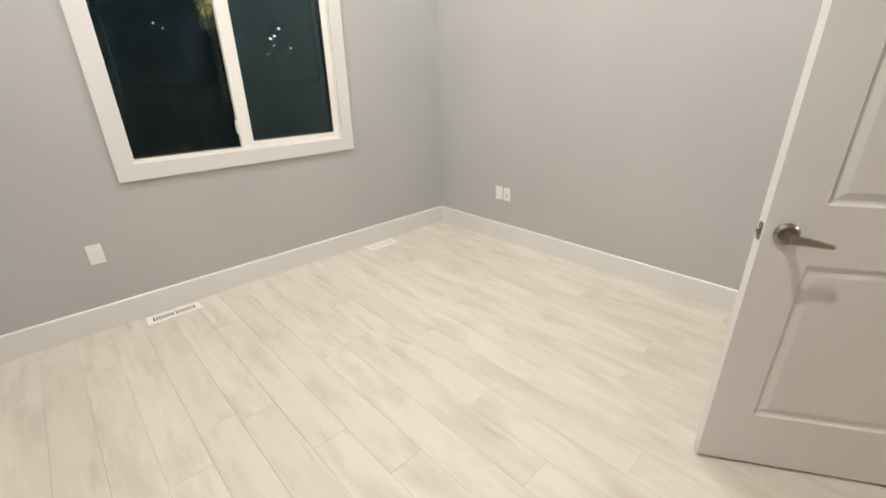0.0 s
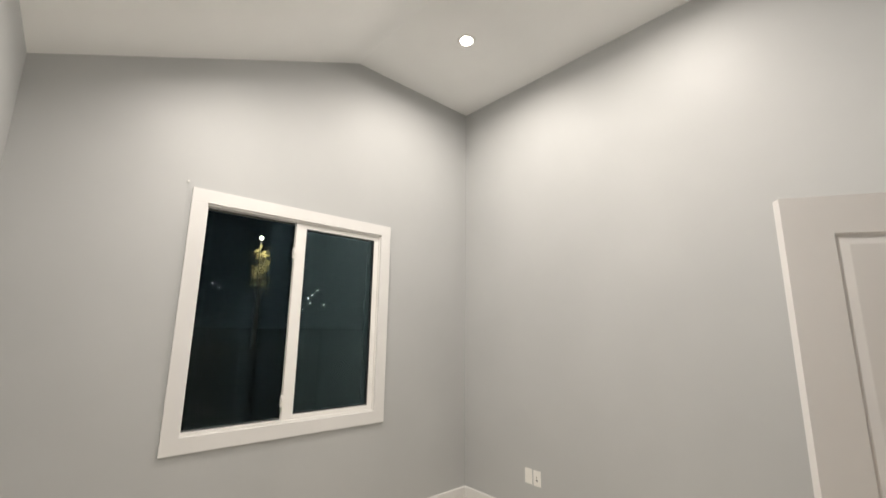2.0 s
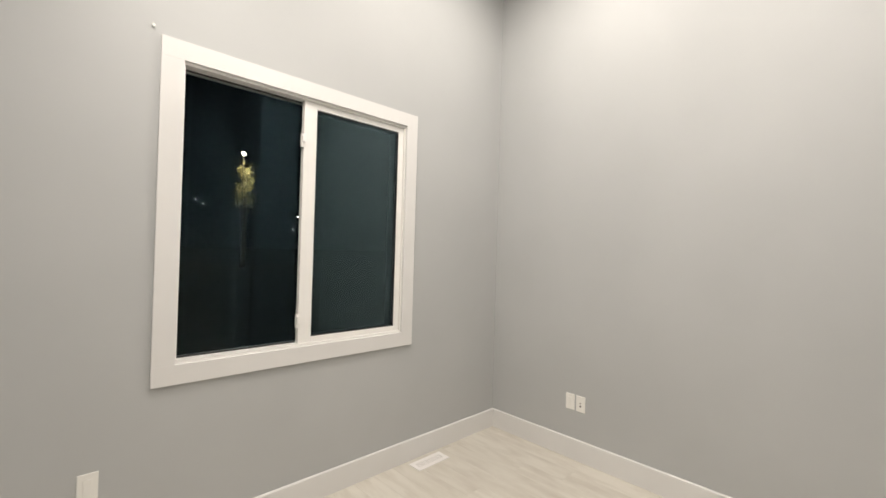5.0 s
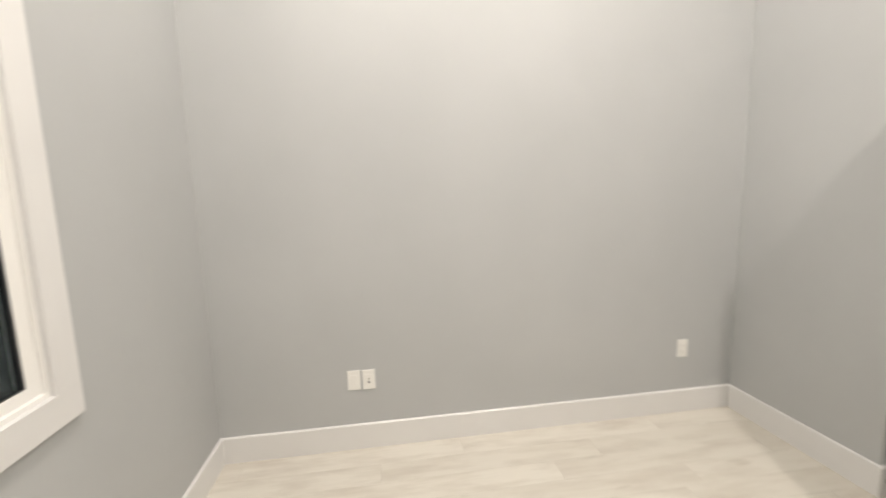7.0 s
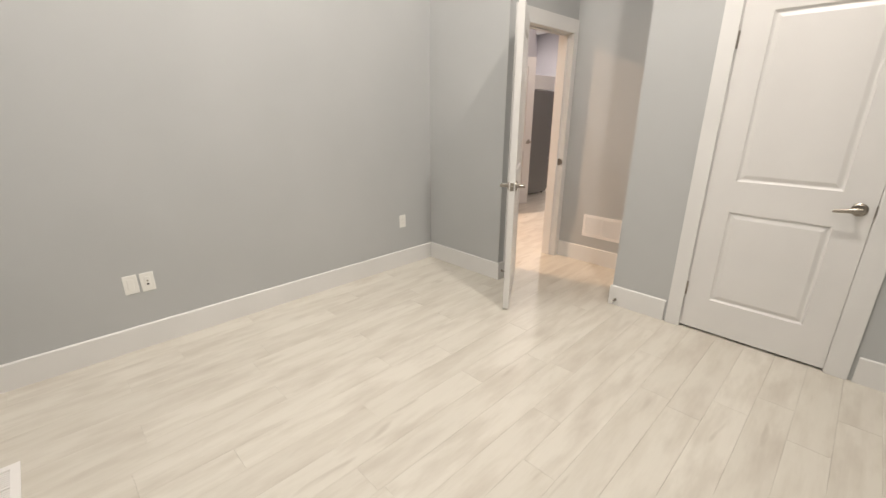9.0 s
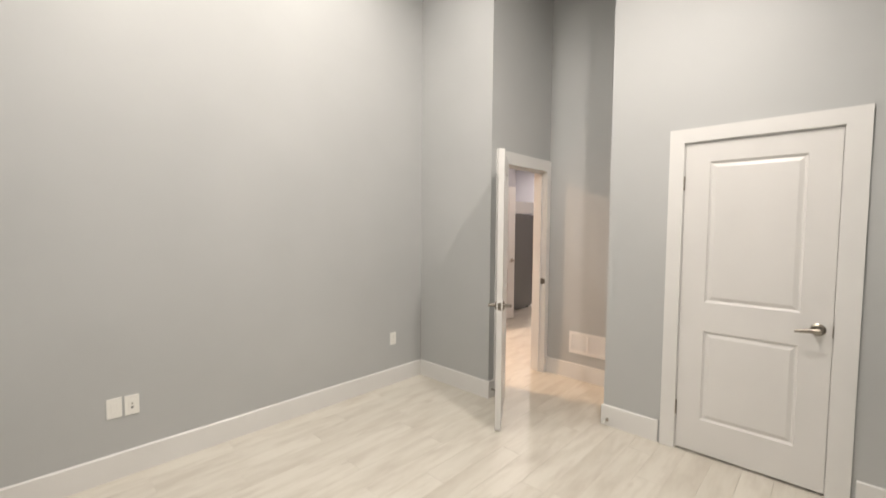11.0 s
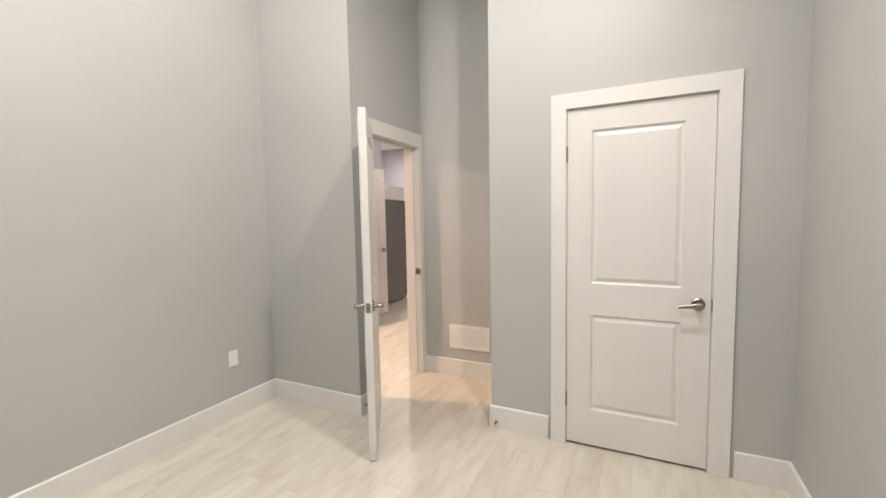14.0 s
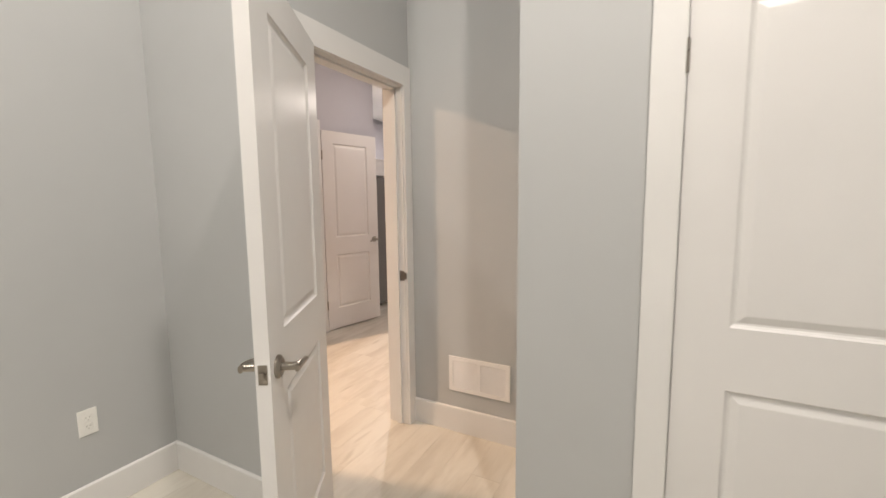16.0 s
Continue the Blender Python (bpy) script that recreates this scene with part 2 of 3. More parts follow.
setting("wall_bath_back", boxes((2.5, 2.6, HS + T, HN - T, -0.1, HW)), M_HALLWALL, "plain wall of the room behind the hall door", "wall")
setting("ceiling_hall", boxes((DX + T - 0.02, KX + 0.05, KY - 0.05, -T - 0.003, HZ, HZ + 0.09), (E + T + 0.002, FE + 0.05, -T - 0.003, FN + 0.05, HZ, HZ + 0.09), (KX + 0.05, FE + 0.05, HN - T, -T - 0.003, HZ, HZ + 0.09)),
        M_CEIL, "white flat hall ceiling", "ceiling")


# ---- baseboards ----
def baseboard(x0, y0, x1, y1, nx, ny):
    """A board along a wall's foot from one point to the other, its top edge eased."""
    L = math.hypot(x1 - x0, y1 - y0)
    bm = bmesh.new()
    pr = [(0, 0), (BB_T, 0), (BB_T, BB_H - 0.006), (BB_T - 0.005, BB_H), (0, BB_H)]
    ux, uy = (x1 - x0) / L, (y1 - y0) / L
    ends = [[bm.verts.new((px + nx * d, py + ny * d, z)) for d, z in pr] for px, py in ((x0, y0), (x1, y1))]
    for i in range(5):
        j = (i + 1) % 5
        bm.faces.new((ends[0][i], ends[0][j], ends[1][j], ends[1][i]))
    bm.faces.new(ends[0]), bm.faces.new(ends[1])
    return setting("baseboard", bm, M_TRIM, "white painted flat baseboard", "baseboard")


baseboard(E, 0, E, N, -1, 0)
baseboard(W, N, E - BB_T, N, 0, -1)
baseboard(W, CY, W, N - BB_T, 1, 0)
baseboard(DX - BB_T, 0, E - BB_T, 0, 0, 1)
baseboard(DX, 0, DX, -0.068, -1, 0)
baseboard(CX, S2, DX, S2, 0, 1)
baseboard(CX, CY + BB_T, CX, S2 + BB_T, 1, 0)
baseboard(-2.147, CY, CX, CY, 0, 1)
baseboard(W + BB_T, CY, -3.13, CY, 0, 1)
baseboard(HX, HN, HX, HD1 + 0.075, -1, 0)
baseboard(HX, HS, HX, HD0 - 0.075, -1, 0)


# ---- doorways ----
def casing(name, along, c0, c1, face, out, depth1, label, head=0.092, w0=0.092, z=2.046):
    """Flat casing, jamb lining and stops round an opening. along: 'x' or 'y'; c0 < c1: the clear opening; face: the wall's face;
    out: the side that the casing stands proud to."""
    root = thing(name, label, "door frame", "structure")
    w, t = 0.092, 0.016

    def slab(a0, a1, d0, d1, z0, z1, nm):
        bm = bmesh.new()
        if along == "x":
            box(bm, a0, a1, d0, d1, z0, z1, 0.0006)
        else:
            box(bm, d0, d1, a0, a1, z0, z1, 0.0006)
        return part(nm, bm, M_TRIM, root)

    for f, o in ((face, out), (depth1, -out)):
        slab(c0 - w0, c0 - 0.004, f, f + o * t, 0, z + 0.004, "casing_side")
        slab(c1 + 0.004, c1 + w, f, f + o * t, 0, z + 0.004, "casing_side")
        slab(c0 - w0, c1 + w, f, f + o * t, z + 0.004, z + head, "casing_head")
    slab(c0 - 0.02, c0, face, depth1, 0, z, "jamb")
    slab(c1, c1 + 0.02, face, depth1, 0, z, "jamb")
    slab(c0 - 0.02, c1 + 0.02, face, depth1, z, z + 0.016, "head_jamb")
    s0 = face - out * 0.040
    s1 = s0 - out * 0.034
    slab(c0, c0 + 0.011, s0, s1, 0, z - 0.011, "door_stop_strip")
    slab(c1 - 0.011, c1, s0, s1, 0, z - 0.011, "door_stop_strip")
    slab(c0, c1, s0, s1, z - 0.011, z, "door_stop_strip")
    return root


frame_1 = casing("door_frame_1", "y", -0.908, -0.163, DX, -1, DX + T, "white painted casing and jamb of the bedroom doorway", 0.112, 0.075)
frame_2 = casing("door_frame_2", "x", -3.007, -2.255, CY, 1, CY - T, "white painted casing and jamb of the closet door", 0.092, 0.103)
frame_3 = casing("door_frame_3", "y", HD0 + 0.018, HD1 - 0.018, HX, -1, HX + T, "white painted casing of the hall door", 0.092, 0.092, 2.142)


def panel_slab(w, h, t):
    """A moulded two-panel slab: hinge edge at x = 0, body from y = 0 (front) to y = t, foot at z = 0."""
    bm = bmesh.new()
    ix = 0.138
    rects = [(ix, w - ix, 0.222, 0.812), (ix, w - ix, 1.0, h - 0.125)]
    for y, s in ((0.0, 1), (t, -1)):
        def quad(x0, x1, z0, z1):
            bm.faces.new([bm.verts.new((x, y, z)) for x, z in ((x0, z0), (x1, z0), (x1, z1), (x0, z1))])
        quad(0, ix, 0, h), quad(w - ix, w, 0, h)
        quad(ix, w - ix, 0, 0.222), quad(ix, w - ix, 0.812, 1.0), quad(ix, w - ix, h - 0.125, h)
        for x0, x1, z0, z1 in rects:
            rings = []
            for inset, dep in ((0, 0), (0.004, 0.006), (0.010, 0.010), (0.016, 0.0105), (0.036, 0.003), (0.040, 0.0025)):
                rings.append([bm.verts.new((x, y + s * dep, z)) for x, z in
                              ((x0 + inset, z0 + inset), (x1 - inset, z0 + inset), (x1 - inset, z1 - inset), (x0 + inset, z1 - inset))])
            for p, q in zip(rings, rings[1:]):
                for i in range(4):
                    bm.faces.new((p[i], p[(i + 1) % 4], q[(i + 1) % 4], q[i]))
            bm.faces.new(rings[-1])
    c = [(0, 0), (w, 0), (w, t), (0, t)]
    for i in (1, 3):
        (xa, ya), (xb, yb) = c[i], c[(i + 1) % 4]
        bm.faces.new([bm.verts.new(v) for v in ((xa, ya, 0), (xb, yb, 0), (xb, yb, h), (xa, ya, h))])
    for z in (0, h):
        bm.faces.new([bm.verts.new((x, y, z)) for x, y in c])
    bmesh.ops.remove_doubles(bm, verts=bm.verts, dist=0.0001)
    return bm


def lever(parent, x, z, y, s, way):
    """A lever set: round rose, neck and a flat tapering grip. s: the side it stands out to; way: the side its grip points to."""
    bm = bmesh.new()
    cyl(bm, (x, y, z), (x, y + s * 0.006, z), 0.034, 0.034, 32)
    cyl(bm, (x, y + s * 0.006, z), (x, y + s * 0.013, z), 0.034, 0.026, 32)
    rose = part("rose", bm, M_NICKEL, parent, "satin nickel round rose", True)
    bm = bmesh.new()
    cyl(bm, (x, y + s * 0.012, z), (x, y + s * 0.058, z), 0.0125, 0.0115, 24)
    steps = [(-0.014, 0.012, 0.000), (0.0, 0.0135, 0.0), (0.025, 0.0125, -0.002), (0.05, 0.011, -0.006), (0.075, 0.0095, -0.010), (0.092, 0.008, -0.013), (0.098, 0.005, -0.014)]
    rings = []
    for d, hh, dz in steps:
        yc = y + s * (0.058 - 0.06 * max(0, d - 0.03) * 0.6)
        th = 0.0075 if d < 0.1 else 0.006
        rings.append([bm.verts.new((x + way * d, yc + th * math.cos(a), z + dz + hh * math.sin(a))) for a in [k * math.tau / 12 for k in range(12)]])
    for p, q in zip(rings, rings[1:]):
        for i in range(12):
            bm.faces.new((p[i], p[(i + 1) % 12], q[(i + 1) % 12], q[i]))
    bm.faces.new(rings[0]), bm.faces.new(rings[-1])
    part("lever", bm, M_NICKEL, rose, "satin nickel lever", True)


def hinge(parent, x, y, z):
    bm = bmesh.new()
    for k in range(3):
        cyl(bm, (x, y, z - 0.045 + k * 0.030), (x, y, z - 0.0165 + k * 0.030), 0.0065, None, 14)
    cyl(bm, (x, y, z + 0.045), (x, y, z + 0.049), 0.0065, 0.003, 14)
    part("hinge", bm, M_NICKEL, parent, "satin nickel butt hinge", True)


def door(name, label, w, h, m, hinges=(0.27, 1.77), grip=0.918):
    """Hinge edge at the pose's origin, x along the leaf, y = 0 the face towards the hinge knuckles."""
    t = 0.041
    root = thing(name, label, "door", "structure", at=m)
    part("slab", panel_slab(w, h, t), M_DOOR, root, "white moulded two-panel slab")
    for y, s in ((0.0, -1), (t, 1)):
        lever(root, w - 0.060, grip, y, s, -1)
    part("latch_plate", boxes((w - 0.0005, w + 0.0012, t / 2 - 0.0125, t / 2 + 0.0125, grip - 0.028, grip + 0.028)), M_NICKEL, root, "satin nickel latch plate")
    part("latch_bolt", boxes((w, w + 0.010, t / 2 - 0.006, t / 2 + 0.006, grip - 0.008, grip + 0.008), bev=0.002), M_NICKEL, root, "satin nickel latch bolt")
    for z in hinges:
        hinge(root, -0.003, -0.005, z)
    return root


leaf_turn = math.degrees(math.atan2(0.607, -0.383))
door_1 = door("door_1", "white two-panel bedroom door standing wide open", 0.718, 2.03, pose(-0.868, -0.165, 0.012, 0, 0, leaf_turn), grip=0.908)
door_2 = door("door_2", "closed white two-panel closet door with nickel lever", 0.7475, 2.026, pose(-2.257, CY - 0.001, 0.016, 0, 0, 180))
hall_turn = math.degrees(math.atan2(-0.705, -0.155))
door_3 = door("door_3", "white two-panel hall door folded back against the wall", 0.725, 2.122, pose(HX - 0.02, -2.112, 0.016, 0, 0, hall_turn), (0.27, 1.865), 0.945)
part("strike_plate", boxes((DX + 0.004, DX + 0.036, -0.908, -0.9065, 0.915, 0.975)), M_NICKEL, frame_1, "satin nickel strike plate")
part("strike_lip", boxes((DX - 0.012, DX + 0.004, -0.909, -0.9055, 0.925, 0.965), bev=0.001), M_NICKEL, frame_1, "satin nickel strike lip")
part("strike_plate", boxes((-3.0072, -3.0035, CY + 0.002, CY + 0.018, 0.90, 0.965)), M_NICKEL, frame_2, "satin nickel strike lip")


# ---- window ----
window = thing("window_1", "white sliding window with dark night behind its glass", "window", "structure")
tw, tp = 0.094, 0.018
part("trim_side", boxes((WX0 - tw, WX0, N - tp, N, WZ0, WZ1), bev=0.0006), M_TRIM, window)
part("trim_side", boxes((WX1, WX1 + tw, N - tp, N, WZ0, WZ1), bev=0.0006), M_TRIM, window)
part("trim_head", boxes((WX0 - tw, WX1 + tw, N - tp, N, WZ1, WZ1 + 0.09), bev=0.0006), M_TRIM, window)
part("trim_foot", boxes((WX0 - tw, WX1 + tw, N - tp, N, WZ0 - tw, WZ0), bev=0.0006), M_TRIM, window)
FY1 = N + 0.115
fw, fb = 0.008, 0.014
part("window_frame", boxes((WX0, WX0 + fw, N, FY1, WZ0, WZ1), (WX1 - fw, WX1, N, FY1, WZ0, WZ1),
                           (WX0 + fw, WX1 - fw, N, FY1, WZ0, WZ0 + fb), (WX0 + fw, WX1 - fw, N, FY1, WZ1 - fb, WZ1)), M_VINYL, window)
MX0, g0, g1, h0, h1 = -1.802, -1.722, WX1 - 0.052, WZ0 + 0.048, WZ1 - 0.050
s0, s1 = N + 0.014, N + 0.048
sash = part("sash", boxes((MX0, g0, s0, s1, WZ0 + fb, WZ1 - fb), (g1, WX1 - fw, s0, s1, WZ0 + fb, WZ1 - fb),
                          (g0, g1, s0, s1, WZ0 + fb, h0), (g0, g1, s0, s1, h1, WZ1 - fb), bev=0.0015), M_VINYL, window, "white vinyl sliding sash")
part("gasket", boxes((g0, g0 + 0.004, s0 + 0.002, s0 + 0.005, h0, h1), (g1 - 0.008, g1, s0 + 0.002, s0 + 0.005, h0, h1),
                     (g0 + 0.004, g1 - 0.008, s0 + 0.002, s0 + 0.005, h0, h0 + 0.005), (g0 + 0.004, g1 - 0.008, s0 + 0.002, s0 + 0.005, h1 - 0.006, h1)), M_RUBBER, sash)
part("pane", boxes((g0, g1, s0 + 0.0065, s0 + 0.0115, h0, h1)), M_GLASS, sash, "clear dark window pane")
part("glazing_spacer", boxes((g0, g0 + 0.003, s0 + 0.012, s1 - 0.009, h0, h1), (g1 - 0.003, g1, s0 + 0.012, s1 - 0.009, h0, h1),
                             (g0 + 0.003, g1 - 0.003, s0 + 0.012, s1 - 0.009, h0, h0 + 0.003), (g0 + 0.003, g1 - 0.003, s0 + 0.012, s1 - 0.009, h1 - 0.003, h1)), M_RUBBER, sash, "black spacer bar behind the glass")
f0, f1 = WX0 + fw, MX0 + 0.03
part("gasket", boxes((f0, f0 + 0.005, N + 0.060, N + 0.064, WZ0 + fb, WZ1 - fb), (f0 + 0.005, f1, N + 0.060, N + 0.064, WZ0 + fb, WZ0 + fb + 0.009),
                     (f0 + 0.005, f1, N + 0.060, N + 0.064, WZ1 - fb - 0.008, WZ1 - fb)), M_RUBBER, window)
part("pane", boxes((f0, f1, N + 0.066, N + 0.071, WZ0 + fb, WZ1 - fb)), M_GLASS_FIXED, window, "clear dark window pane")
# Black cover added outside the sash to darken the lit white frame sides.
x0, x1, y0, y1 = MX0 + 0.04, WX1 - fw, N + 0.051, N + 0.114
za, zb = WZ0 + fb, WZ1 - fb
part("frame_cover", boxes((x0, x0 + 0.02, y0, y1, za, zb), (g1 - 0.004, x1, y0, y1, za, zb),
                         (x0 + 0.02, g1 - 0.004, y0, y1, za, h0), (x0 + 0.02, g1 - 0.004, y0, y1, h1, zb)), M_RUBBER, window, "black cover added outside the sash over the white frame")
part("pane", boxes((g0, g1, s1 - 0.008, s1 - 0.003, h0, h1)), M_GLASS, sash, "clear dark outer window pane")
for z in (1.085, 2.14):
    bm = bmesh.new()
    box(bm, MX0 - 0.016, MX0 + 0.002, N + 0.006, N + 0.030, z - 0.040, z + 0.040, 0.004)
    box(bm, MX0 - 0.014, MX0 + 0.002, N - 0.006, N + 0.010, z - 0.012, z + 0.026, 0.004)
    part("sash_lock", bm, M_VINYL, sash, "white plastic sash lock")


# ---- floor ----
floor = setting("floor", boxes((W - 0.02, 3.1, -6.0, N + 0.02, -0.10, -0.012)), M_SUB, "pale whitewashed wood plank floor", "floor")
PW, PL = 0.154, 1.22
JOINTS = {0: 1.71, 3: 1.495, 4: 1.19, 6: 0.81, 7: 1.217, 8: 0.568, 9: 1.137, 10: 0.26, 11: 0.82, 13: 0.822}
rng = random.Random(5)
plank_meshes = {}


def plank(x0, x1, y0, y1, parent):
    key = (round(x1 - x0, 3), round(y1 - y0, 3))
    if key not in plank_meshes:
        w, L = key
        bm = bmesh.new()
        g, e = 0.0003, 0.0010
        lo = [(g, g), (w - g, g), (w - g, L - g), (g, L - g)]
        hi = [(g + e, g + e), (w - g - e, g + e), (w - g - e, L - g - e), (g + e, L - g - e)]
        va = [bm.verts.new((x, y, -0.012)) for x, y in lo]
        vb = [bm.verts.new((x, y, -0.0006)) for x, y in lo]
        vc = [bm.verts.new((x, y, 0.0)) for x, y in hi]
        for i in range(4):
            j = (i + 1) % 4
            bm.faces.new((va[i], va[j], vb[j], vb[i]))
            bm.faces.new((vb[i], vb[j], vc[j], vc[i]))
        bm.faces.new(vc)
        plank_meshes[key] = mesh_of("plank", bm, M_PLANK)
    ob = new("plank", plank_meshes[key])
    ob.parent = parent
    ob.location = (x0, y0, 0)


def lay(xa, xb, ya, yb, x_origin):
    i = math.floor((xa - x_origin) / PW)
    while x_origin + i * PW < xb:
        x0, x1 = max(xa, x_origin + i * PW), min(xb, x_origin + (i + 1) * PW)
        if x1 - x0 > 0.01:
            y = JOINTS.get(i, random.Random(i * 7 + 3).uniform(0, PL))
            y -= PL * math.ceil((y - ya) / PL)
            while y < yb:
                if min(yb, y + PL) - max(ya, y) > 0.01:
                    plank(x0, x1, max(ya, y), min(yb, y + PL), floor)
                y += PL
        i += 1


lay(W, E, -0.975, N, -2.792)
lay(E, KX, KY, -0.19, -2.792)
lay(DX + T, E, KY, -0.975, -2.792)


# ---- lamps in the ceiling ----
def recessed_lamp(x, y, watts):
    z = ceil_z(x)
    tilt = math.degrees(math.atan(K)) if x < RIDGE else 0
    m = pose(x, y, z, 0, -tilt, 0)
    root = thing("recessed_light", "round white recessed ceiling light, switched on", "ceiling light", "", "recessed lights in the bedroom ceiling", m)
    bm = bmesh.new()
    prof = [(0.048, -0.001), (0.056, -0.006), (0.072, -0.0045), (0.077, 0.0)]
    rings = [[bm.verts.new((r * math.cos(a), r * math.sin(a), zz)) for a in [k * math.tau / 40 for k in range(40)]] for r, zz in prof]
    for p, q in zip(rings, rings[1:]):
        for i in range(40):
            bm.faces.new((p[i], p[(i + 1) % 40], q[(i + 1) % 40], q[i]))
    part("trim_ring", bm, M_VINYL, root, "white trim ring", True)
    bm = bmesh.new()
    bmesh.ops.create_circle(bm, cap_ends=True, segments=40, radius=0.0485, matrix=pose(0, 0, -0.0015))
    part("lens", bm, M_LENS, root, "glowing frosted lens")
    disc_lamp("recessed_light_beam", m @ pose(0, 0, -0.010), watts, 0.095, ROOM_WARM)


for x, y, watts in LAMPS:
    recessed_lamp(x, y, watts)


def hall_lamp(x, y, watts, colour):
    root = thing("hall_light", "round flush hall ceiling light giving warm light", "ceiling light", "", "lights in the hall", pose(x, y, HZ))
    bm = bmesh.new()
    cyl(bm, (0, 0, 0), (0, 0, -0.012), 0.082, 0.075, 40)
    part("trim_ring", bm, M_VINYL, root, "", True)
    bm = bmesh.new()
    cyl(bm, (0, 0, -0.0125), (0, 0, -0.015), 0.062, 0.058, 40)
    part("lens", bm, M_HLENS, root, "glowing frosted lens", True)
    disc_lamp("hall_light_beam", pose(x, y, HZ - 0.02), watts, 0.11, colour, 180)


hall_lamp(1.62, 0.20, FOYER_W, HALL_WARM)
hall_lamp(-0.10, -2.6, HALL_W, KITCHEN_WHITE)
hall_lamp(1.5, -4.6, KITCHEN_W, KITCHEN_WHITE)


# ---- wall plates, registers, grille, stops ----
def wall_plate(name, label, m, kind_of):
    """Local x across, y out of the wall, z up; centre at the pose."""
    root = thing(name, label, "wall outlet", "", "", m)
    bm = bmesh.new()
    box(bm, -0.036, 0.036, 0, 0.0055, -0.0585, 0.0585, 0.0025)
    part("cover_plate", bm, M_PLATE, root)
    if kind_of == "duplex":
        for dz in (-0.0195, 0.0195):
            bm = bmesh.new()
            box(bm, -0.0165, 0.0165, 0.0045, 0.0075, dz - 0.0135, dz + 0.0135, 0.003)
            face = part("receptacle", bm, M_PLATE, root)
            part("slots", boxes((-0.0075, -0.0055, 0.0070, 0.0078, dz - 0.001, dz + 0.008), (0.0055, 0.0075, 0.0070, 0.0078, dz - 0.001, dz + 0.007),
                                (-0.002, 0.002, 0.0070, 0.0078, dz - 0.0095, dz - 0.006)), M_SLOT, face)
    elif kind_of == "jack":
        bm = bmesh.new()
        box(bm, -0.0165, 0.0165, 0.0045, 0.0072, -0.033, 0.033, 0.002)
        face = part("insert", bm, M_PLATE, root)
        bm = bmesh.new()
        cyl(bm, (0, 0.007, 0.008), (0, 0.014, 0.008), 0.0048, None, 16)
        part("jack", bm, M_NICKEL, face, "brass cable jack", True)
        part("port", boxes((-0.006, 0.006, 0.0068, 0.0076, -0.020, -0.009)), M_DARK, face)
    else:
        bm = bmesh.new()
        box(bm, -0.0165, 0.0165, 0.0045, 0.0070, -0.033, 0.033, 0.002)
        part("insert", bm, M_PLATE, root)
    for dz in (-0.048, 0.048):
        bm = bmesh.new()
        cyl(bm, (0, 0.005, dz), (0, 0.0064, dz), 0.003, None, 12)
        part("screw", bm, M_PLATE, root)
    return root


wall_plate("wall_plate", "white blank wall plate beside a jack plate", pose(E, 2.447, 0.420, 0, 0, 90), "blank")
wall_plate("jack_plate", "white wall plate with a small cable jack", pose(E, 2.363, 0.418, 0, 0, 90), "jack")
wall_plate("wall_outlet", "white duplex wall outlet above the baseboard", pose(E, 0.364, 0.433, 0, 0, 90), "duplex")
wall_plate("wall_plate", "white blank wall plate below the window", pose(-2.722, N, 0.466, 0, 0, 180), "blank")


def floor_register(x0, x1, y0, y1, label, inside, inside_label):
    root = thing("floor_register", label, "floor vent", "", "floor registers under the window")
    b, c = 0.030, 0.032
    xm = (x0 + x1) / 2
    bm = boxes((x0, x1, y0, y0 + b, 0, 0.005), (x0, x1, y1 - b, y1, 0, 0.005), (x0, x0 + c, y0 + b, y1 - b, 0, 0.005),
               (x1 - c, x1, y0 + b, y1 - b, 0, 0.005), (xm - 0.006, xm + 0.006, y0 + b, y1 - b, 0, 0.005))
    part("frame", bm, M_GRILLE, root)
    part("damper", boxes((x0 + 0.02, x1 - 0.02, y0 + 0.02, y1 - 0.02, 0.0004, 0.0012)), inside, root, inside_label)
    n = 8
    for e0, e1 in ((x0 + c, xm - 0.006), (xm + 0.006, x1 - c)):
        for i in range(1, n):
            x = e0 + (e1 - e0) * i / n
            part("slat", boxes((x - 0.0032, x + 0.0032, y0 + b, y1 - b, 0.0012, 0.0036)), M_GRILLE, root)


# The first register's dark sheet paints the shade of an open duct.
floor_register(-2.605, -2.305, 3.035, 3.150, "white metal floor register near the wall plate", M_DUCT_SHADE, "dark sheet for the shaded opening under the slats")
floor_register(-0.985, -0.695, 3.022, 3.137, "white metal floor register near the corner, shut", M_SHUT, "white shut damper")


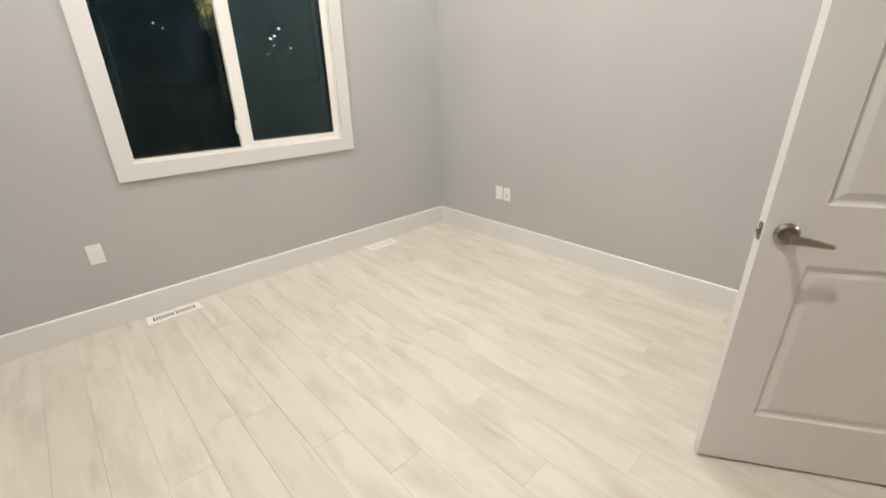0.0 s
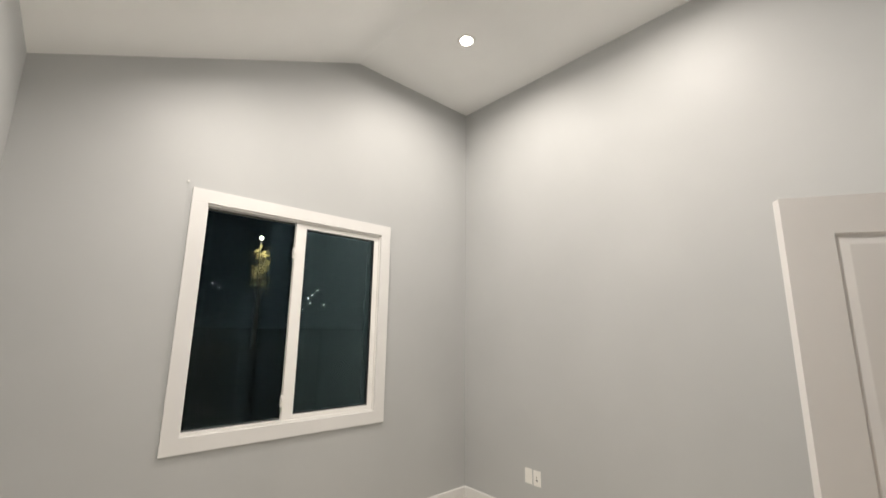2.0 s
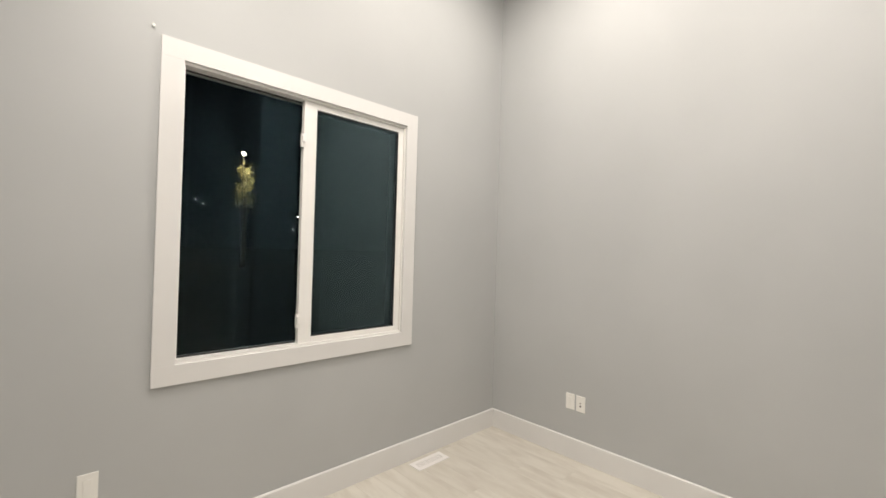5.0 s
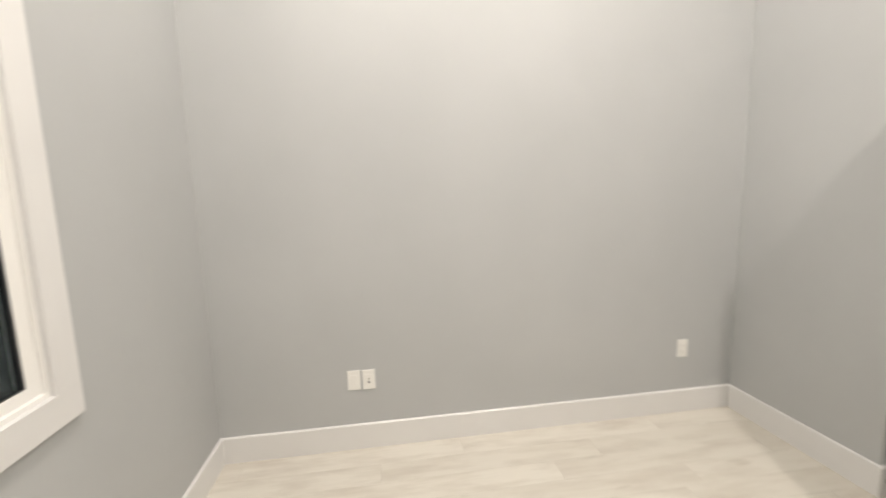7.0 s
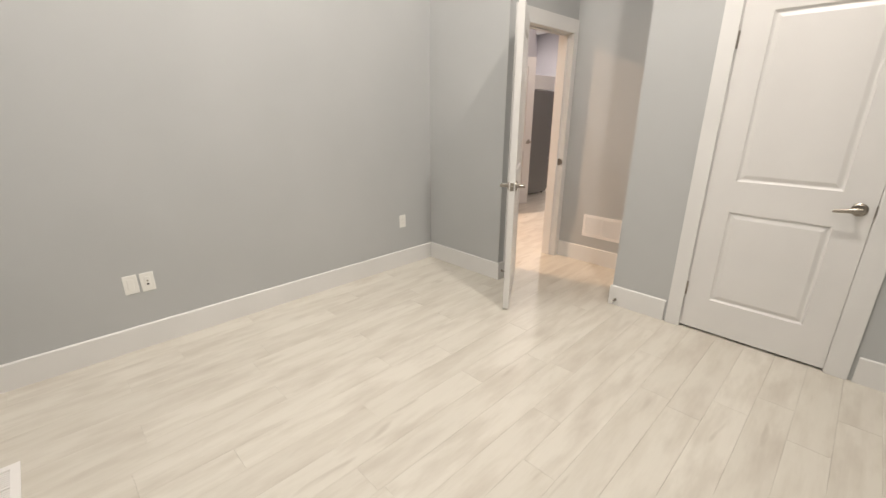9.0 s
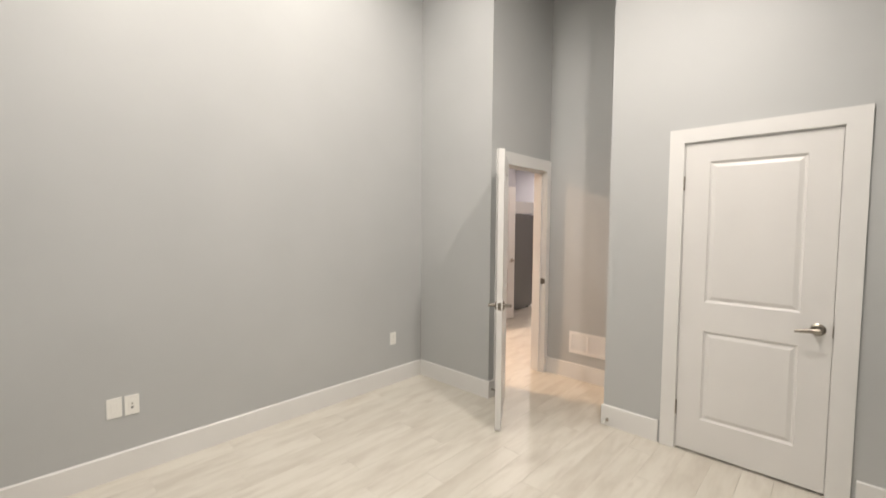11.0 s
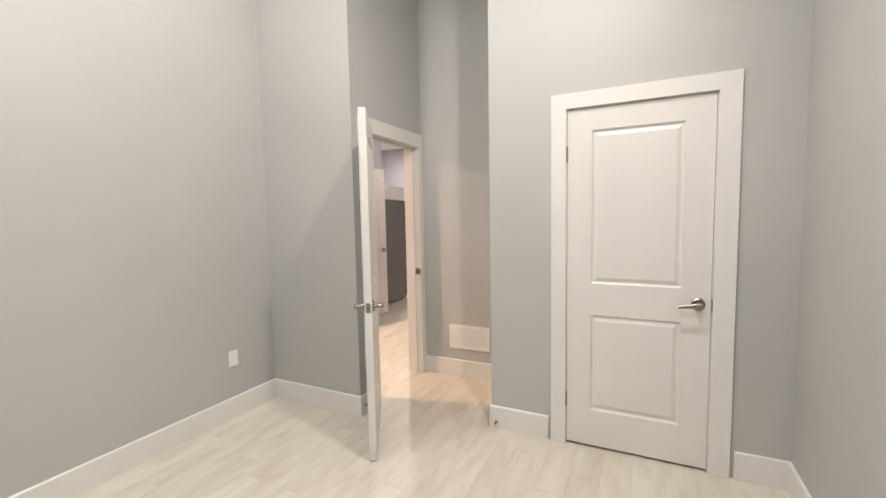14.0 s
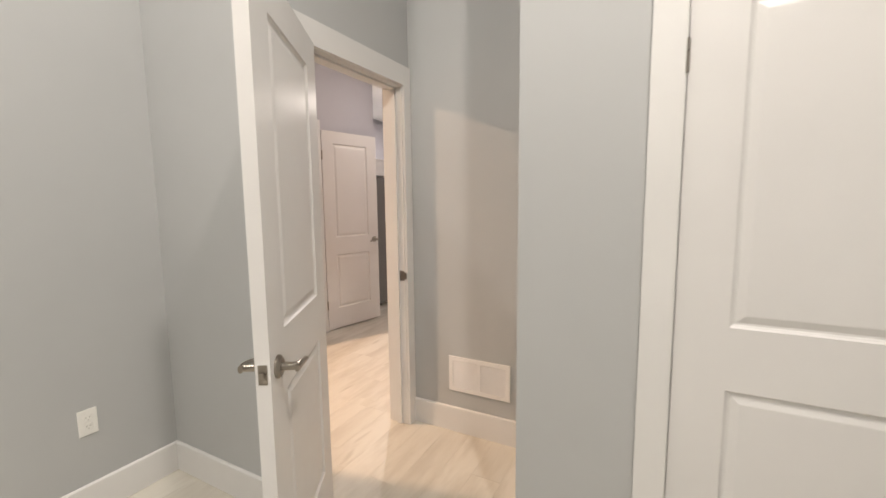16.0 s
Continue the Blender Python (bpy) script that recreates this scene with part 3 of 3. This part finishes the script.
def return_grille(x0, x1, z0, z1):
    root = thing("return_grille", "white metal return air grille low on the alcove wall", "air vent")
    y = S2
    xm = (x0 + x1) / 2
    part("frame", boxes((x0, x1, y, y + 0.008, z0, z0 + 0.026), (x0, x1, y, y + 0.008, z1 - 0.026, z1), (x0, x0 + 0.026, y, y + 0.008, z0 + 0.026, z1 - 0.026),
                        (x1 - 0.026, x1, y, y + 0.008, z0 + 0.026, z1 - 0.026), (xm - 0.010, xm + 0.010, y, y + 0.008, z0 + 0.026, z1 - 0.026)), M_GRILLE, root)
    part("backing", boxes((x0 + 0.02, x1 - 0.02, y + 0.0004, y + 0.0012, z0 + 0.02, z1 - 0.02)), M_SUB, root)
    n = 14
    for c0, c1 in ((x0 + 0.026, xm - 0.010), (xm + 0.010, x1 - 0.026)):
        for i in range(n):
            z = z0 + 0.032 + (z1 - z0 - 0.064) * i / (n - 1)
            bm = bmesh.new()
            va = [bm.verts.new((c0, y + d, z + e)) for d, e in ((0.0015, 0.005), (0.0075, -0.005), (0.0075, -0.0036), (0.0015, 0.0064))]
            vb = [bm.verts.new((c1, v.co.y, v.co.z)) for v in va]
            for k in range(4):
                bm.faces.new((va[k], va[(k + 1) % 4], vb[(k + 1) % 4], vb[k]))
            bm.faces.new(va), bm.faces.new(vb)
            part("louvre", bm, M_GRILLE, root)


return_grille(-1.495, -1.112, 0.256, 0.468)


def door_stop(x, y, z, dx, dy, label):
    root = thing("door_stop", label, "door stop", "", "door stops on the baseboards")
    d = Vector((dx, dy, 0))
    a = Vector((x, y, z))
    bm = bmesh.new()
    cyl(bm, a, a + d * 0.006, 0.012, 0.010)
    part("base", bm, M_NICKEL, root, "", True)
    bm = bmesh.new()
    cyl(bm, a + d * 0.005, a + d * 0.055, 0.0055)
    part("rod", bm, M_NICKEL, root, "", True)
    bm = bmesh.new()
    cyl(bm, a + d * 0.052, a + d * 0.066, 0.0095, 0.008)
    part("tip", bm, M_PLATE, root, "white rubber tip", True)


door_stop(-1.80, CY + BB_T, 0.045, 0, 1, "small nickel door stop on the closet wall baseboard")
door_stop(DX - BB_T, -0.035, 0.075, -1, 0, "small nickel door stop on the baseboard corner")


# ---- kitchen ----
fridge = thing("refrigerator", "tall dark grey steel refrigerator under white cabinets", "refrigerator")
FX0, FX1, FB, FF = 1.10, 1.86, -3.10, -3.87
part("cabinet", boxes((FX0, FX1, FF, FB - 0.16, 0.03, 1.725), bev=0.006), M_FRIDGE, fridge)
part("door", boxes((FX0 + 0.002, FX1 - 0.002, FF - 0.085, FF - 0.008, 0.62, 1.725), bev=0.012), M_FRIDGE, fridge)
part("drawer", boxes((FX0 + 0.002, FX1 - 0.002, FF - 0.085, FF - 0.008, 0.06, 0.61), bev=0.012), M_FRIDGE, fridge)
part("handle", boxes((FX0 + 0.06, FX0 + 0.085, FF - 0.135, FF - 0.110, 0.75, 1.45), (FX0 + 0.065, FX0 + 0.08, FF - 0.115, FF - 0.08, 0.78, 0.81), (FX0 + 0.065, FX0 + 0.08, FF - 0.115, FF - 0.08, 1.39, 1.42), bev=0.004), M_NICKEL, fridge)
for fx, fy in ((FX0 + 0.05, FB - 0.22), (FX1 - 0.05, FB - 0.22), (FX0 + 0.05, FF + 0.05), (FX1 - 0.05, FF + 0.05)):
    bm = bmesh.new()
    cyl(bm, (fx, fy, 0), (fx, fy, 0.035), 0.02)
    part("foot", bm, M_BLACK, fridge)


def wall_cabinet(x0, x1, z0, z1, depth, label):
    root = thing("wall_cabinet", label, "cabinet", "", "white kitchen wall cabinets")
    y = HS - 0.002
    part("body", boxes((x0, x1, y - depth, y, z0, z1)), M_TRIM, root)
    xm = (x0 + x1) / 2
    for a, b, hx in ((x0 + 0.002, xm - 0.0015, xm - 0.04), (xm + 0.0015, x1 - 0.002, xm + 0.04)):
        d = part("door", boxes((a, b, y - depth - 0.02, y - depth - 0.001, z0 + 0.002, z1 - 0.002), bev=0.002), M_TRIM, root)
        bm = bmesh.new()
        cyl(bm, (hx, y - depth - 0.05, z0 + 0.04), (hx, y - depth - 0.05, z0 + 0.14), 0.005)
        box(bm, hx - 0.004, hx + 0.004, y - depth - 0.05, y - depth - 0.018, z0 + 0.05, z0 + 0.058)
        box(bm, hx - 0.004, hx + 0.004, y - depth - 0.05, y - depth - 0.018, z0 + 0.122, z0 + 0.13)
        part("handle", bm, M_NICKEL, d, "", True)


wall_cabinet(1.10, 1.86, 1.74, 1.95, 0.86, "white low cabinet above the refrigerator")


def south_run():
    """White base and wall units on the far kitchen wall, with black glass fronts."""
    y = KY + 0.002
    for i, x0 in enumerate((0.95, 1.55, 2.15)):
        base = thing("base_cabinet", "white kitchen base cabinet with nickel handle", "cabinet", "", "white kitchen base cabinets")
        x1 = x0 + 0.60
        part("body", boxes((x0, x1 - 0.002, y, y + 0.56, 0.09, 0.875), (x0 + 0.01, x1 - 0.012, y, y + 0.50, 0, 0.09)), M_TRIM, base)
        for z0, z1 in ((0.095, 0.70), (0.705, 0.87)):
            d = part("door" if z0 < 0.5 else "drawer", boxes((x0 + 0.002, x1 - 0.004, y + 0.561, y + 0.580, z0, z1), bev=0.002), M_TRIM, base)
            part("handle", boxes((x0 + 0.22, x0 + 0.38, y + 0.604, y + 0.614, z1 - 0.08, z1 - 0.07), (x0 + 0.24, x0 + 0.25, y + 0.58, y + 0.606, z1 - 0.08, z1 - 0.07),
                                 (x0 + 0.35, x0 + 0.36, y + 0.58, y + 0.606, z1 - 0.08, z1 - 0.07)), M_NICKEL, d)
    top = part("worktop", boxes((0.94, KX - 0.002, y, y + 0.61, 0.876, 0.912), bev=0.003), M_COUNTER)
    tagged(top, "pale stone kitchen worktop on white cabinets", "worktop")
    oven = thing("microwave_oven", "black glass microwave oven set between white shelves", "microwave")
    part("body", boxes((1.40, 2.0, y, y + 0.38, 1.31, 1.64), bev=0.004), M_BLACK, oven)
    part("door", boxes((1.40, 1.86, y + 0.381, y + 0.405, 1.315, 1.635), bev=0.004), M_BLACK, oven)
    part("control_panel", boxes((1.865, 2.0, y + 0.381, y + 0.403, 1.315, 1.635), bev=0.003), M_BLACK, oven)
    unit = thing("wall_cabinet", "white wall cabinet with dark glass doors", "cabinet", "", "white kitchen wall cabinets")
    part("body", boxes((1.36, 2.04, y, y + 0.33, 1.64, 2.10), (1.36, 1.395, y, y + 0.42, 1.28, 1.64), (2.005, 2.04, y, y + 0.42, 1.28, 1.64), (1.36, 2.04, y, y + 0.42, 1.275, 1.308)), M_TRIM, unit)
    for a, b in ((1.362, 1.699), (1.702, 2.038)):
        d = part("door", boxes((a, a + 0.05, y + 0.331, y + 0.35, 1.645, 2.098), (b - 0.05, b, y + 0.331, y + 0.35, 1.645, 2.098),
                               (a + 0.05, b - 0.05, y + 0.331, y + 0.35, 1.645, 1.70), (a + 0.05, b - 0.05, y + 0.331, y + 0.35, 2.04, 2.098)), M_TRIM, unit)
        part("pane", boxes((a + 0.05, b - 0.05, y + 0.336, y + 0.340, 1.70, 2.04)), M_BLACK, d, "dark glass pane")
    toaster = thing("toaster", "small black toaster on the kitchen worktop", "toaster")
    part("body", boxes((1.50, 1.78, y + 0.30, y + 0.46, 0.922, 1.09), bev=0.02), M_BLACK, toaster)
    part("slot", boxes((1.54, 1.74, y + 0.36, y + 0.375, 1.089, 1.0915), (1.54, 1.74, y + 0.39, y + 0.405, 1.089, 1.0915)), M_DARK, toaster)
    for fx in (1.53, 1.75):
        part("foot", boxes((fx - 0.01, fx + 0.01, y + 0.32, y + 0.44, 0.912, 0.924)), M_BLACK, toaster)


south_run()


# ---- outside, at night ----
# Night darkness is put into the lawn's near-black colour, without any sheen.
M_SOIL = plain("night_darkened_lawn", (0.010, 0.012, 0.008), 1.0, 0, 0.3)
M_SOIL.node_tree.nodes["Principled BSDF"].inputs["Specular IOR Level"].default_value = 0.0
M_BARK = plain("bark", (0.035, 0.028, 0.02), 0.9, 0, 0.3)
M_LEAF = plain("yellowing_leaves", (0.24, 0.225, 0.095), 0.6, 0, 0.35)
M_POLE = plain("painted_pole", (0.02, 0.02, 0.022), 0.9)
M_GLOW = emit("street_lamp_glow", (1.0, 0.93, 0.72), 220.0)
M_SPARK = emit("porch_lamp_glow", (1.0, 0.96, 0.88), 14.0)
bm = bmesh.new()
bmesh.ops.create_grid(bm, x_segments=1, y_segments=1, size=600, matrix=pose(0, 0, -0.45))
setting("ground", bm, M_SOIL, "lawn outside with the night darkness put into its colour", "ground")


def lamp_on_pole(name, label, x, y, z, radius, glow, watts=0.0):
    """A pole on the ground with a glowing globe on it."""
    root = thing(name, label, "street lamp", "", "lamps outside in the dark", pose(x, y, -0.45))
    h = z + 0.45
    bm = bmesh.new()
    cyl(bm, (0, 0.1, 0), (0, 0.1, h - radius * 0.6), radius * 0.28, radius * 0.16, 10)
    part("pole", bm, M_POLE, root, "", True)
    bm = bmesh.new()
    cyl(bm, (0, 0.1, h - radius * 0.9), (0, 0.1, h - radius * 0.5), radius * 0.16, radius * 0.5, 12)
    part("collar", bm, M_POLE, root, "", True)
    bm = bmesh.new()
    bmesh.ops.create_uvsphere(bm, u_segments=16, v_segments=10, radius=radius, matrix=pose(0, 0, h))
    part("globe", bm, glow, root, "glowing globe", True)
    if watts:
        d = bpy.data.lights.new("street_lamp_beam", "SPOT")
        d.energy, d.color, d.shadow_soft_size, d.spot_size, d.spot_blend = watts, (1.0, 0.88, 0.60), 0.1, radians(62), 0.6
        new("street_lamp_beam", d).matrix_world = look((x + 0.1, y - 0.3, z - 0.2), (x + 0.4, y + 1.1, z - 3.4))


lamp_on_pole("street_lamp", "tall street lamp lit above a yellow tree", 10.0, 41.0, 10.0, 0.17, M_GLOW, 1300.0)
lamp_on_pole("street_lamp", "tall street lamp lit farther along the road", 2.9, 41.0, 9.8, 0.20, M_GLOW)
for x, z, rad in ((7.58, 3.30, 0.032), (7.80, 3.46, 0.022), (7.72, 3.02, 0.014), (8.10, 3.80, 0.016), (8.60, 2.94, 0.014), (7.30, 2.55, 0.014), (2.39, 3.75, 0.015), (2.70, 3.56, 0.012)):
    lamp_on_pole("garden_lamp", "small white lamp glowing in the dark", x, 24.0, z, rad, M_SPARK)


def tree(x, y, base, height, spread):
    root = thing("tree", "yellow-leaved street tree lit by a lamp at night", "tree", "", "", pose(x, y, base))
    r = random.Random(11)
    bm = bmesh.new()
    cyl(bm, (0, 0, 0), (0.1, 0, height * 0.5), 0.20, 0.13, 12)
    tips = []
    for k in range(11):
        a = k * 2.4
        z0 = height * (0.36 + 0.035 * k)
        tip = Vector((math.cos(a) * spread * r.uniform(0.5, 0.95), math.sin(a) * spread * r.uniform(0.5, 0.95), z0 + height * r.uniform(0.12, 0.26)))
        cyl(bm, (0.08, 0, z0), tip, 0.06, 0.015, 8)
        tips.append(tip)
    cyl(bm, (0.1, 0, height * 0.5), (0, 0, height * 0.9), 0.13, 0.03, 10)
    part("trunk", bm, M_BARK, root, "", True)
    bm = bmesh.new()
    for tip in tips + [Vector((0, 0, height * 0.88)), Vector((0.3, 0.1, height * 0.75)), Vector((-0.3, -0.2, height * 0.68))]:
        for _ in range(90):
            c = tip + Vector([r.gauss(0, g) for g in (0.28, 0.30, 0.36)])
            u = Vector([r.gauss(0, 1) for _ in range(3)]).normalized()
            v = u.orthogonal().normalized()
            s_ = r.uniform(0.05, 0.11)
            bm.faces.new([bm.verts.new(c + q) for q in (u * s_, v * s_ * 0.5, -u * s_, -v * s_ * 0.5)])
    part("crown", bm, M_LEAF, root, "sparse yellow-green leaves")


tree(10.5, 42.0, -0.45, 10.1, 0.62)


# ---- a screw left in the wall above the window ----
bm = bmesh.new()
cyl(bm, (-2.545, N, 2.515), (-2.545, N - 0.006, 2.515), 0.005, 0.004, 14)
cyl(bm, (-2.545, N - 0.005, 2.515), (-2.545, N - 0.012, 2.515), 0.006, 0.007, 14)
tagged(part("wall_screw", bm, M_PLATE, None, "", True), "small white screw standing out of the wall over the window", "screw")
